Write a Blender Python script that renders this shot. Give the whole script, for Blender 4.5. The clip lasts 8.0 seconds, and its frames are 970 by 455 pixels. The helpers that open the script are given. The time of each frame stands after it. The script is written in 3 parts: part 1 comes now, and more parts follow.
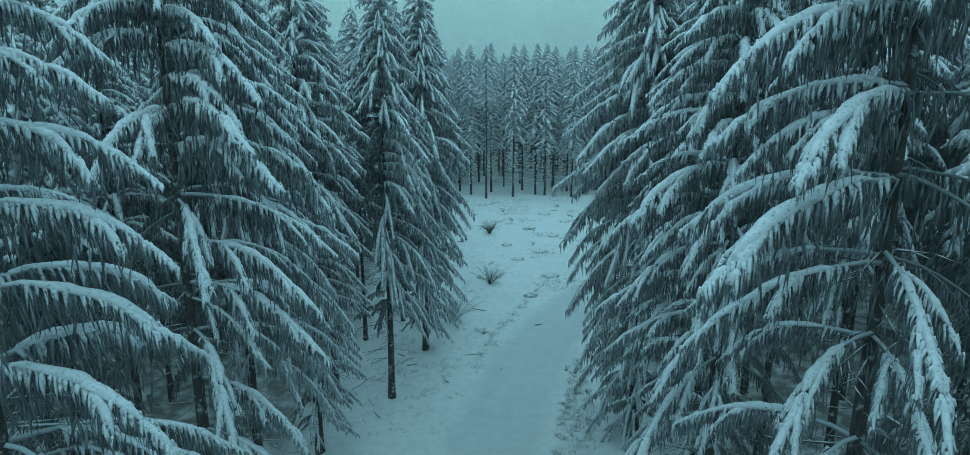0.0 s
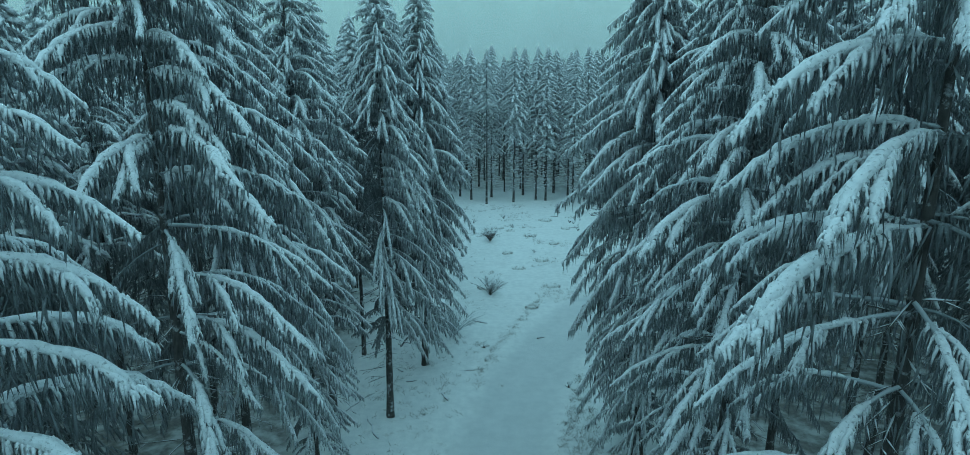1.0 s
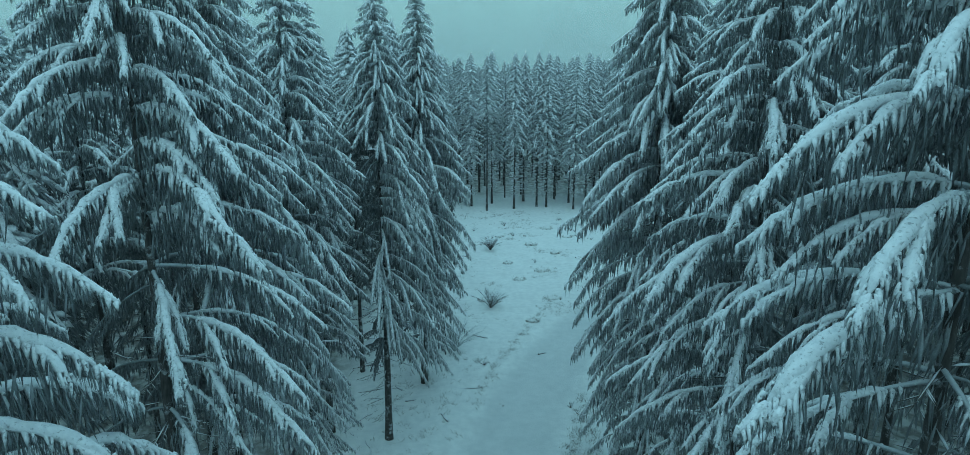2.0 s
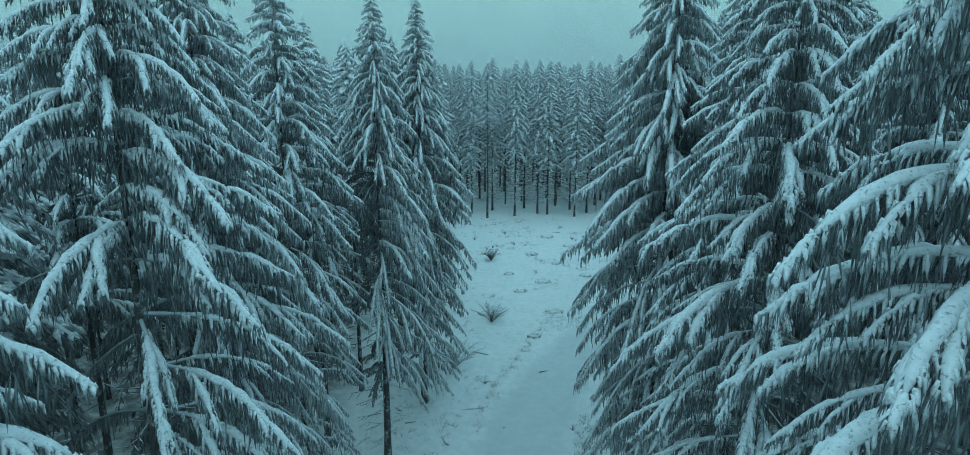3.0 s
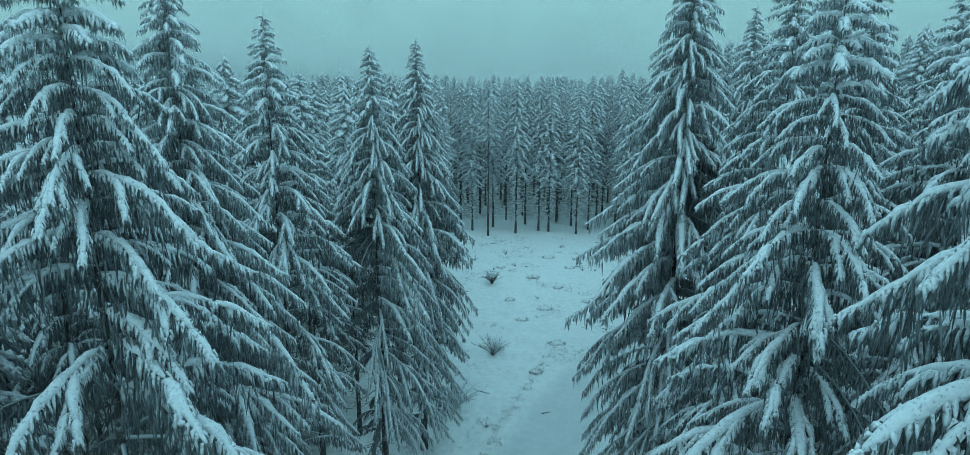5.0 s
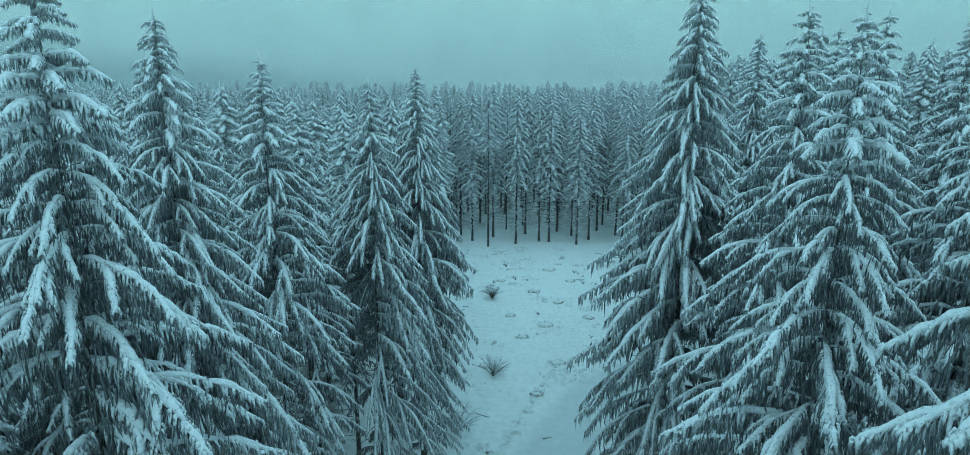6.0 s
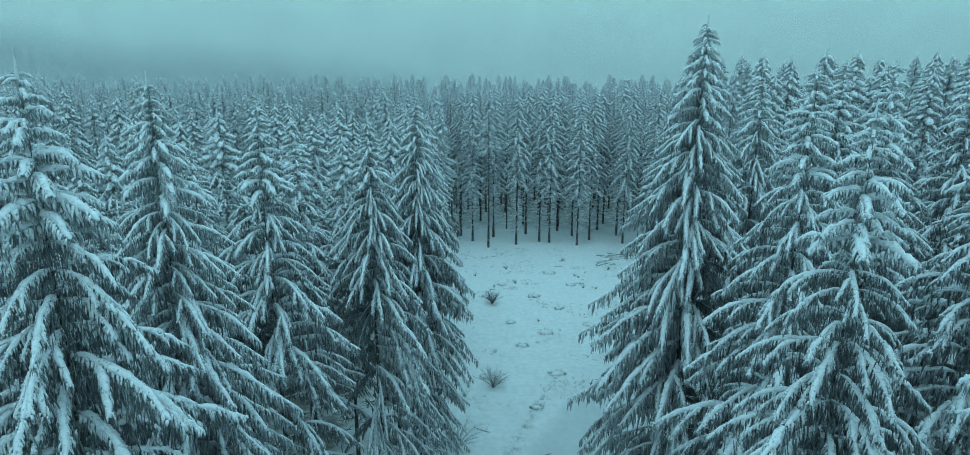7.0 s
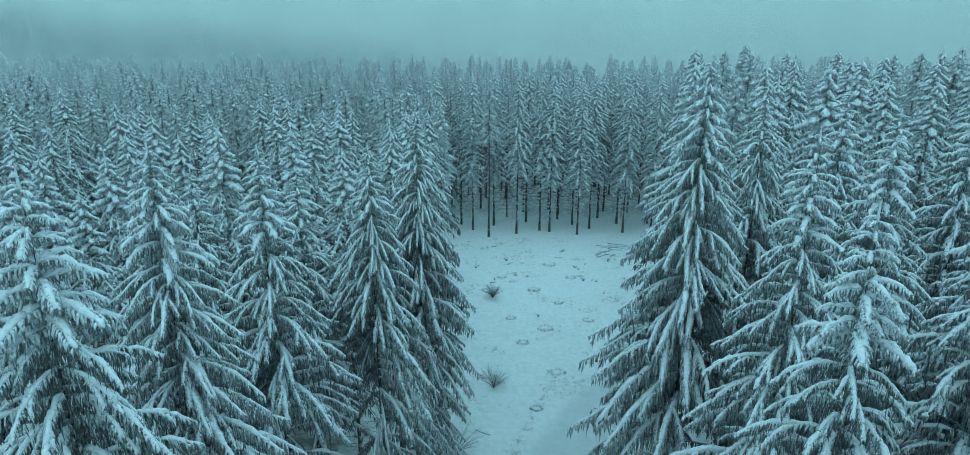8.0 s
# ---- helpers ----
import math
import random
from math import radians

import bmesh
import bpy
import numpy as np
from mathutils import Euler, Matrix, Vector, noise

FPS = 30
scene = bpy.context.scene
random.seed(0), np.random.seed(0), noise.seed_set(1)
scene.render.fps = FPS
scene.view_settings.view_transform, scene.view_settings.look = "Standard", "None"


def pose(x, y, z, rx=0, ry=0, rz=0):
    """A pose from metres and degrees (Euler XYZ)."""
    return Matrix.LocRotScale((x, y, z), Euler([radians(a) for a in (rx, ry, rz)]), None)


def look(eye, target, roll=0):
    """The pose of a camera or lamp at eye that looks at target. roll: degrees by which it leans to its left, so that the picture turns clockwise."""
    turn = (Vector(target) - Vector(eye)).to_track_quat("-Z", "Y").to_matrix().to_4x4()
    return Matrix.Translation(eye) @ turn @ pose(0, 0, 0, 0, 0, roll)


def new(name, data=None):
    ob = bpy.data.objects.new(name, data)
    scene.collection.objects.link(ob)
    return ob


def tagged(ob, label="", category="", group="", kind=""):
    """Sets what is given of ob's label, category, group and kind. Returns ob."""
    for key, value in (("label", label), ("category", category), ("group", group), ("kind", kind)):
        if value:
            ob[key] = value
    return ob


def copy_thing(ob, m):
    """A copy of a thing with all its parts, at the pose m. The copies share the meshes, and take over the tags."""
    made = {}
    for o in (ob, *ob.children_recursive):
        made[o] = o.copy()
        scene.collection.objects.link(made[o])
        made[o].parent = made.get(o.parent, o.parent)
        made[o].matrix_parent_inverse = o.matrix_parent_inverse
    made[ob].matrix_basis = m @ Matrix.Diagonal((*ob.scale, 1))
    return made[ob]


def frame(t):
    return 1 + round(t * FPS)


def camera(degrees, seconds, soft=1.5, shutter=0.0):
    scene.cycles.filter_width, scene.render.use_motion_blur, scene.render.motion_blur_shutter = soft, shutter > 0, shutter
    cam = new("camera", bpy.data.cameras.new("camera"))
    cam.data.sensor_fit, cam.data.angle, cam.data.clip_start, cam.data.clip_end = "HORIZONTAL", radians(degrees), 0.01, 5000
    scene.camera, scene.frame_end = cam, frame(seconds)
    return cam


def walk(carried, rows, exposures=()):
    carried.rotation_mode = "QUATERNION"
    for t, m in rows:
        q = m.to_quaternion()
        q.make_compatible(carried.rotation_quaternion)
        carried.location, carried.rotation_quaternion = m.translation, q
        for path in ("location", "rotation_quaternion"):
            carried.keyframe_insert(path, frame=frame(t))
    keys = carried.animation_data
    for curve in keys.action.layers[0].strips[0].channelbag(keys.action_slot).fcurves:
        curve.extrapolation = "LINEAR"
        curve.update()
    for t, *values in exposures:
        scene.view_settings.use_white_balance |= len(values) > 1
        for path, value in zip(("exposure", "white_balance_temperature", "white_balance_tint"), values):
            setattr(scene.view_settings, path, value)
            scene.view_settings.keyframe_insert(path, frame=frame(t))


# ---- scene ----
cam = camera(74.3, 8.0, soft=0.85)
METRES, EYE, TILT, LEAN, TURN = 12.0, 16.6, -13.3, 0.0, 0.0
ROWS = [
    (0.0, 0.0, 0.0, 0.0, 0.0, 0.0, -0.0),
    (0.5, -0.0006, 0.0302, 0.0308, 0.03, -0.01, -0.03),
    (1.0, -0.0016, 0.0605, 0.0666, 0.02, -0.01, -0.02),
    (1.5, -0.0025, 0.0862, 0.1041, 0.02, -0.01, -0.03),
    (3.0, -0.0075, 0.1639, 0.2347, 0.04, -0.04, -0.09),
    (3.5, -0.0097, 0.1841, 0.2788, 0.04, -0.06, -0.11),
    (4.0, -0.0121, 0.2043, 0.3311, 0.04, -0.08, -0.13),
    (4.5, -0.0138, 0.221, 0.3858, 0.04, -0.11, -0.15),
    (6.0, -0.0192, 0.2678, 0.5776, 0.02, -0.23, -0.12),
    (6.5, -0.0188, 0.2786, 0.6541, 0.03, -0.73, -0.13),
    (7.0, -0.0189, 0.2882, 0.7435, 0.05, -1.49, -0.17),
    (7.5, -0.0201, 0.2927, 0.8314, 0.09, -2.64, -0.2),
    (8.0, -0.0231, 0.2933, 0.9291, 0.05, -3.91, -0.19),
]

walk(cam, [(t, pose(0, 0, EYE, TILT, LEAN, TURN) @ pose(METRES * x, METRES * y, METRES * z, 90 + pitch, roll, yaw)) for t, x, y, z, yaw, pitch, roll in ROWS],
     exposures=[(0.0, -0.04), (4.0, 0.06), (8.0, 0.15)])

# ---- world and light: a low, foggy winter overcast ----
SUN_ELEVATION, SUN_ROTATION = 55.0, 200.0
world = bpy.data.worlds.new("overcast")
scene.world = world
world.use_nodes = True
wn, wl = world.node_tree.nodes, world.node_tree.links
wn.clear()
w_out = wn.new("ShaderNodeOutputWorld")
w_bg = wn.new("ShaderNodeBackground")
w_sky = wn.new("ShaderNodeTexSky")
w_sky.sky_type = "NISHITA"
w_sky.sun_disc = False
w_sky.sun_elevation, w_sky.sun_rotation = radians(SUN_ELEVATION), radians(SUN_ROTATION)
w_sky.air_density, w_sky.dust_density = 1.5, 4.0
w_dim = wn.new("ShaderNodeMixRGB")
w_dim.blend_type = "MULTIPLY"
w_dim.inputs[0].default_value = 1.0
w_dim.inputs[2].default_value = (0.06, 0.075, 0.075, 1)
w_co = wn.new("ShaderNodeTexCoord")
w_sep = wn.new("ShaderNodeSeparateXYZ")
w_map = wn.new("ShaderNodeMapRange")
w_map.inputs[1].default_value, w_map.inputs[2].default_value = -0.1, 1.0
w_ramp = wn.new("ShaderNodeValToRGB")
CLOUD = [(0.0, (0.16, 0.38, 0.43)), (0.085, (0.195, 0.44, 0.48)), (0.125, (0.295, 0.62, 0.65)),
         (0.22, (0.335, 0.68, 0.71)), (0.5, (0.465, 0.98, 1.185)), (1.0, (0.455, 0.96, 1.15))]
while len(w_ramp.color_ramp.elements) < len(CLOUD):
    w_ramp.color_ramp.elements.new(0.5)
for el, (at, col) in zip(w_ramp.color_ramp.elements, CLOUD):
    el.position, el.color = at, (*col, 1)
w_mix = wn.new("ShaderNodeMixRGB")
w_mix.inputs[0].default_value = 0.9
wl.new(w_co.outputs["Generated"], w_sep.inputs[0])
wl.new(w_sep.outputs[2], w_map.inputs[0])
wl.new(w_map.outputs[0], w_ramp.inputs[0])
wl.new(w_sky.outputs[0], w_dim.inputs[1])
wl.new(w_dim.outputs[0], w_mix.inputs[1])
wl.new(w_ramp.outputs[0], w_mix.inputs[2])
wl.new(w_mix.outputs[0], w_bg.inputs[0])
wl.new(w_bg.outputs[0], w_out.inputs[0])
w_bg.inputs[1].default_value = 1.0

sun = new("sun", bpy.data.lights.new("sun", "SUN"))
sun.data.energy, sun.data.angle, sun.data.color = 0.12, radians(50), (0.56, 0.93, 1.0)
sun.matrix_world = look((0, 0, 60), (-12, 30, 0))


# ---- materials ----
def material(name):
    m = bpy.data.materials.new(name)
    m.use_nodes = True
    n, l = m.node_tree.nodes, m.node_tree.links
    return m, n, l, n["Principled BSDF"]


def noise_node(n, l, scale, detail=4.0, co=None, rough=0.55):
    t = n.new("ShaderNodeTexNoise")
    t.inputs["Scale"].default_value, t.inputs["Detail"].default_value = scale, detail
    t.inputs["Roughness"].default_value = rough
    if co is not None:
        l.new(co, t.inputs["Vector"])
    return t.outputs["Fac"]


def ramp_node(n, l, fac, stops):
    r = n.new("ShaderNodeValToRGB")
    while len(r.color_ramp.elements) < len(stops):
        r.color_ramp.elements.new(0.5)
    for e, (at, c) in zip(r.color_ramp.elements, stops):
        e.position, e.color = at, (*c, 1) if not isinstance(c, float) else (c, c, c, 1)
    l.new(fac, r.inputs[0])
    return r.outputs[0]


def mix_node(n, l, fac, a, b, blend="MIX"):
    x = n.new("ShaderNodeMixRGB")
    x.blend_type = blend
    for sock, v in zip(x.inputs, (fac, a, b)):
        if isinstance(v, (int, float)):
            sock.default_value = v
        elif isinstance(v, tuple):
            sock.default_value = (*v, 1)
        else:
            l.new(v, sock)
    return x.outputs[0]


def math_node(n, l, op, a, b=0.0, c=0.0, clamp=False):
    x = n.new("ShaderNodeMath")
    x.operation, x.use_clamp = op, clamp
    for sock, v in zip(x.inputs, (a, b, c)):
        if isinstance(v, (int, float)):
            sock.default_value = v
        else:
            l.new(v, sock)
    return x.outputs[0]


def bump_node(n, l, height, strength, distance, shader):
    b = n.new("ShaderNodeBump")
    b.inputs["Strength"].default_value, b.inputs["Distance"].default_value = strength, distance
    l.new(height, b.inputs["Height"])
    l.new(b.outputs[0], shader.inputs["Normal"])


def world_place(n):
    return n.new("ShaderNodeNewGeometry").outputs["Position"]


def up_facing(n, l, lo, hi):
    g = n.new("ShaderNodeNewGeometry")
    s = n.new("ShaderNodeSeparateXYZ")
    l.new(g.outputs["Normal"], s.inputs[0])
    r = n.new("ShaderNodeMapRange")
    r.inputs[1].default_value, r.inputs[2].default_value = lo, hi
    l.new(s.outputs[2], r.inputs[0])
    return r.outputs[0]


def make_snow():
    m, n, l, p = material("branch_snow")
    pos = world_place(n)
    grain = noise_node(n, l, 9.0, 5.0, pos)
    col = ramp_node(n, l, grain, [(0.25, (0.68, 0.71, 0.74)), (0.6, (0.83, 0.85, 0.87))])
    tips = noise_node(n, l, 17.0, 3.0, pos, 0.6)
    col = mix_node(n, l, ramp_node(n, l, tips, [(0.57, 0.0), (0.69, 0.6)]), col, (0.14, 0.16, 0.165))
    l.new(col, p.inputs["Base Color"])
    p.inputs["Roughness"].default_value = 0.75
    p.inputs["Specular IOR Level"].default_value = 0.25
    bump_node(n, l, noise_node(n, l, 14.0, 4.0, pos), 0.6, 0.04, p)
    return m


def make_needles(name, dark, middle, frost):
    m, n, l, p = material(name)
    g = n.new("ShaderNodeNewGeometry")
    col = ramp_node(n, l, g.outputs["Random Per Island"], [(0.0, dark), (0.45, middle), (1.0, frost)])
    blotch = noise_node(n, l, 0.9, 3.0, world_place(n))
    col = mix_node(n, l, ramp_node(n, l, blotch, [(0.35, 0.0), (0.75, 0.4)]), col, frost)
    rime = math_node(n, l, "MULTIPLY", up_facing(n, l, 0.05, 0.65), 0.6)
    col = mix_node(n, l, rime, col, (0.66, 0.70, 0.73))
    fine = noise_node(n, l, 38.0, 3.0, world_place(n))
    col = mix_node(n, l, ramp_node(n, l, fine, [(0.52, 0.0), (0.66, 0.7)]), col, (0.58, 0.62, 0.65))
    l.new(col, p.inputs["Base Color"])
    p.inputs["Roughness"].default_value = 0.85
    p.inputs["Specular IOR Level"].default_value = 0.15
    return m


def make_shaded_inner():
    """Old needles and dead twigs near the stem, where little rime settles; the crown's inner shade is in the colour
    too.
    """
    m, n, l, p = material("shaded_inner_needles")
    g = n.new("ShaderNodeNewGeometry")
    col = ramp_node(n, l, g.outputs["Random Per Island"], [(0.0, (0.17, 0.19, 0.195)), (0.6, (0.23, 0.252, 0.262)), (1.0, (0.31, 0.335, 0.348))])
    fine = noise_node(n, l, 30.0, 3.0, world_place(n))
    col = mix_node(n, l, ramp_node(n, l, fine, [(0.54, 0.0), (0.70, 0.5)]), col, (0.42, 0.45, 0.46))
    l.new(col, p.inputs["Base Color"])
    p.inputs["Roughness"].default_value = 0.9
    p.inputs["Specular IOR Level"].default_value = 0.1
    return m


def make_bark():
    m, n, l, p = material("spruce_bark")
    pos = world_place(n)
    mp = n.new("ShaderNodeMapping")
    mp.inputs["Scale"].default_value = (1, 1, 0.25)
    l.new(pos, mp.inputs["Vector"])
    plates = noise_node(n, l, 18.0, 6.0, mp.outputs[0])
    col = ramp_node(n, l, plates, [(0.3, (0.045, 0.041, 0.039)), (0.6, (0.090, 0.082, 0.077)), (0.8, (0.16, 0.152, 0.147))])
    blown = noise_node(n, l, 3.5, 6.0, pos, 0.7)
    col = mix_node(n, l, ramp_node(n, l, blown, [(0.54, 0.0), (0.66, 0.7)]), col, (0.66, 0.69, 0.72))
    l.new(col, p.inputs["Base Color"])
    p.inputs["Roughness"].default_value = 0.9
    bump_node(n, l, plates, 0.8, 0.03, p)
    return m


def make_twig():
    m, n, l, p = material("dead_twig")
    pos = world_place(n)
    col = ramp_node(n, l, noise_node(n, l, 8.0, 3.0, pos), [(0.3, (0.06, 0.052, 0.046)), (0.7, (0.15, 0.135, 0.12))])
    col = mix_node(n, l, up_facing(n, l, -0.1, 0.35), col, (0.72, 0.75, 0.78))
    l.new(col, p.inputs["Base Color"])
    p.inputs["Roughness"].default_value = 0.9
    return m


def make_ground():
    m, n, l, p = material("ground_snow")
    pos = world_place(n)
    a = n.new("ShaderNodeAttribute")
    a.attribute_name = "packed"
    packed = a.outputs["Fac"]
    grain = noise_node(n, l, 2.2, 6.0, pos)
    snow = ramp_node(n, l, grain, [(0.3, (0.74, 0.765, 0.77)), (0.65, (0.85, 0.87, 0.865))])
    straw = noise_node(n, l, 3.2, 8.0, pos, 0.72)
    patch = noise_node(n, l, 0.33, 3.0, pos)
    show = math_node(n, l, "MULTIPLY", ramp_node(n, l, straw, [(0.52, 0.0), (0.66, 0.8)]), ramp_node(n, l, patch, [(0.54, 0.0), (0.72, 0.6)]))
    keep = math_node(n, l, "SUBTRACT", 1.0, packed, clamp=True)
    col = mix_node(n, l, math_node(n, l, "MULTIPLY", show, keep), snow, (0.22, 0.20, 0.16))
    trodden = ramp_node(n, l, noise_node(n, l, 0.8, 5.0, pos), [(0.3, (0.50, 0.54, 0.56)), (0.7, (0.62, 0.65, 0.67))])
    col = mix_node(n, l, math_node(n, l, "MULTIPLY", packed, 0.5), col, trodden)
    # darker floor under the trees: fallen needles plus painted-in shade
    under = n.new("ShaderNodeAttribute")
    under.attribute_name = "litter_shade"
    litter_shade = ramp_node(n, l, noise_node(n, l, 5.0, 5.0, pos), [(0.3, (0.07, 0.062, 0.052)), (0.7, (0.20, 0.185, 0.165))])
    gaps = math_node(n, l, "MULTIPLY", under.outputs["Fac"], ramp_node(n, l, noise_node(n, l, 0.9, 5.0, pos), [(0.36, 0.3), (0.56, 0.85)]))
    col = mix_node(n, l, gaps, col, litter_shade)
    l.new(col, p.inputs["Base Color"])
    p.inputs["Roughness"].default_value = 0.8
    p.inputs["Specular IOR Level"].default_value = 0.2
    both = mix_node(n, l, 0.5, noise_node(n, l, 1.6, 6.0, pos), noise_node(n, l, 11.0, 4.0, pos))
    bump_node(n, l, both, 0.5, 0.12, p)
    return m


def make_straw():
    m, n, l, p = material("frosted_straw")
    g = n.new("ShaderNodeNewGeometry")
    col = ramp_node(n, l, g.outputs["Random Per Island"], [(0.0, (0.12, 0.11, 0.09)), (0.35, (0.32, 0.31, 0.28)), (1.0, (0.66, 0.68, 0.69))])
    l.new(col, p.inputs["Base Color"])
    p.inputs["Roughness"].default_value = 0.9
    return m


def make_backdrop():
    m, n, l, p = material("glowing_fog")
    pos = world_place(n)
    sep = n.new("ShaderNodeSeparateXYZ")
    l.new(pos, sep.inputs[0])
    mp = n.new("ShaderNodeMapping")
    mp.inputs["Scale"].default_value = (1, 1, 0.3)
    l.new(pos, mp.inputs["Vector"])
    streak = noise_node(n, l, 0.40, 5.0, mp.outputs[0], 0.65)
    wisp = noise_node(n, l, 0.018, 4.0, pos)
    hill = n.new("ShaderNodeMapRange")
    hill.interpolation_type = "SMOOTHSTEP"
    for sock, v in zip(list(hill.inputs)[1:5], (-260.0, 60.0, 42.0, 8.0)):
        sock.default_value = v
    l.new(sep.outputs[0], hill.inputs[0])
    # haze painted into the colour, paler with height
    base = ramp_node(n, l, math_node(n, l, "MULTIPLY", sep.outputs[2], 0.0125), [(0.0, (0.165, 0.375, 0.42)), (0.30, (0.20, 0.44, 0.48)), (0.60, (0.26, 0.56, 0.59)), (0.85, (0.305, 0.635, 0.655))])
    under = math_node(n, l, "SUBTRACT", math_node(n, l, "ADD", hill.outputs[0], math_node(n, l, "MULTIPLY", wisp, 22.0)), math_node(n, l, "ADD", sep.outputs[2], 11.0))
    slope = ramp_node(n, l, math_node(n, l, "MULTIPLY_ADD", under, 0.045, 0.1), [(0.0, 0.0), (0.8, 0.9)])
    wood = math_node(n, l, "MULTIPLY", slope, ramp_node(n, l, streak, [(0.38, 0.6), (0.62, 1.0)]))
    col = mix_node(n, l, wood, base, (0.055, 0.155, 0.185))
    # the backdrop emits its colour itself, lit by no lamp
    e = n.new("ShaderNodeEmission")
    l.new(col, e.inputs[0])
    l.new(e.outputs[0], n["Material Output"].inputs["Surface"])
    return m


SNOW = make_snow()
NEEDLES = make_needles("frosted_needles", (0.17, 0.19, 0.198), (0.27, 0.30, 0.315), (0.45, 0.49, 0.51))
RIMED = make_needles("rimed_needles", (0.20, 0.222, 0.23), (0.36, 0.395, 0.41), (0.64, 0.68, 0.70))
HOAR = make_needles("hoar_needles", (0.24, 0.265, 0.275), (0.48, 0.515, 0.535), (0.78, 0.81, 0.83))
BARK = make_bark()
TWIG = make_twig()
SHADED_INNER = make_shaded_inner()
GROUND = make_ground()
STRAW = make_straw()
GLOWING_FOG = make_backdrop()


# ---- mesh helpers ----
class Geo:
    """Verts and faces that grow, then become one mesh."""

    def __init__(self):
        self.v, self.f = [], []

    def add(self, verts, faces):
        k = len(self.v)
        self.v.extend(verts)
        self.f.extend([tuple(i + k for i in f) for f in faces])

    def merge(self, other, m):
        if not other.v:
            return
        a = np.array(other.v) @ np.array(m.to_3x3()).T + np.array(m.translation)
        self.add([tuple(r) for r in a], other.f)

    def mesh(self, name, mat, smooth=True, more=None, more_mat=None):
        me = bpy.data.meshes.new(name)
        own = len(self.f)
        if more is not None:
            self.add(more.v, more.f)
        me.from_pydata(self.v, [], self.f)
        me.materials.append(mat)
        if more is not None:
            me.materials.append(more_mat)
            me.polygons.foreach_set("material_index", [int(i >= own) for i in range(len(self.f))])
        if smooth:
            me.polygons.foreach_set("use_smooth", [True] * len(me.polygons))
        me.update()
        return me


SIDES = {n: [(math.cos(2 * math.pi * k / n), math.sin(2 * math.pi * k / n)) for k in range(n)] for n in (3, 4, 5, 6, 8, 10)}


def cross_axes(d):
    d = d.normalized()
    side = d.cross(Vector((0, 0, 1)))
    if side.length < 0.05:
        side = Vector((1, 0, 0)) - d * d.x
    side.normalize()
    return side, side.cross(d).normalized()


def spindle(geo, a, b, r, n=3, ring=0.35):
    a, b = Vector(a), Vector(b)
    s, u = cross_axes(b - a)
    c = a.lerp(b, ring)
    pts = [tuple(a)] + [tuple(c + s * (r * x) + u * (r * y)) for x, y in SIDES[n]] + [tuple(b)]
    faces = [(0, 1 + (k + 1) % n, 1 + k) for k in range(n)] + [(n + 1, 1 + k, 1 + (k + 1) % n) for k in range(n)]
    geo.add(pts, faces)


def cone(geo, a, b, r, n=3):
    """A hanging tuft: open above, pointed below."""
    a, b = Vector(a), Vector(b)
    s, u = cross_axes(b - a)
    geo.add([tuple(a + s * (r * x) + u * (r * y)) for x, y in SIDES[n]] + [tuple(b)], [(k, (k + 1) % n, n) for k in range(n)])


def tube(geo, pts, radii, n=5, flat=1.0, jig=0.0, rng=random, caps=True):
    """A tube along pts; radii across, flat times that in height; closed with a point at each end."""
    rows = []
    for i, p in enumerate(pts):
        d = pts[min(i + 1, len(pts) - 1)] - pts[max(i - 1, 0)]
        s, u = cross_axes(d)
        for x, y in SIDES[n]:
            k = radii[i] * (1 + rng.uniform(-jig, jig))
            rows.append(tuple(p + s * (k * x) + u * (k * flat * y)))
    m = len(pts)
    faces = []
    for i in range(m - 1):
        for k in range(n):
            a, b = i * n + k, i * n + (k + 1) % n
            faces.append((a, b, b + n, a + n))
    if caps:
        rows += [tuple(pts[0] - (pts[1] - pts[0]) * 0.2), tuple(pts[-1] + (pts[-1] - pts[-2]).normalized() * radii[-1])]
        q = m * n
        faces += [(q, (k + 1) % n, k) for k in range(n)] + [(q + 1, q - n + k, q - n + (k + 1) % n) for k in range(n)]
    geo.add(rows, faces)


def part(name, data, parent, label="", m=None):
    ob = new(name, data)
    ob.parent = parent
    if m is not None:
        ob.matrix_basis = m
    if label:
        tagged(ob, label)
    return ob


# ---- spruce branches ----
# start and end slope in degrees, nominal length, half width of the snow, length of the hanging curtain
SHAPES = {
    "heavy": {"top": (14, -40, 1.3, 0.105, 0.24), "mid": (14, -56, 2.8, 0.080, 0.35), "low": (0, -60, 4.0, 0.074, 0.44)},
    "fine": {"top": (8, -46, 1.3, 0.084, 0.26), "mid": (4, -62, 2.8, 0.068, 0.42), "low": (-10, -68, 4.0, 0.056, 0.52)},
}


def spine_points(rng, a0, a1, length, count, bend=1.0):
    pts, p, yaw = [Vector((0, 0, 0))], Vector((0, 0, 0)), 0.0
    for i in range(count):
        s = (i + 0.5) / count
        a = radians(a0 + (a1 - a0) * s ** bend + (18 * max(0, s - 0.8) / 0.2) + rng.uniform(-5, 5))
        yaw += rng.uniform(-0.09, 0.09)
        p = p + Vector((math.cos(a) * math.cos(yaw), math.cos(a) * math.sin(yaw), math.sin(a))) * (length / count)
        pts.append(p.copy())
    return pts


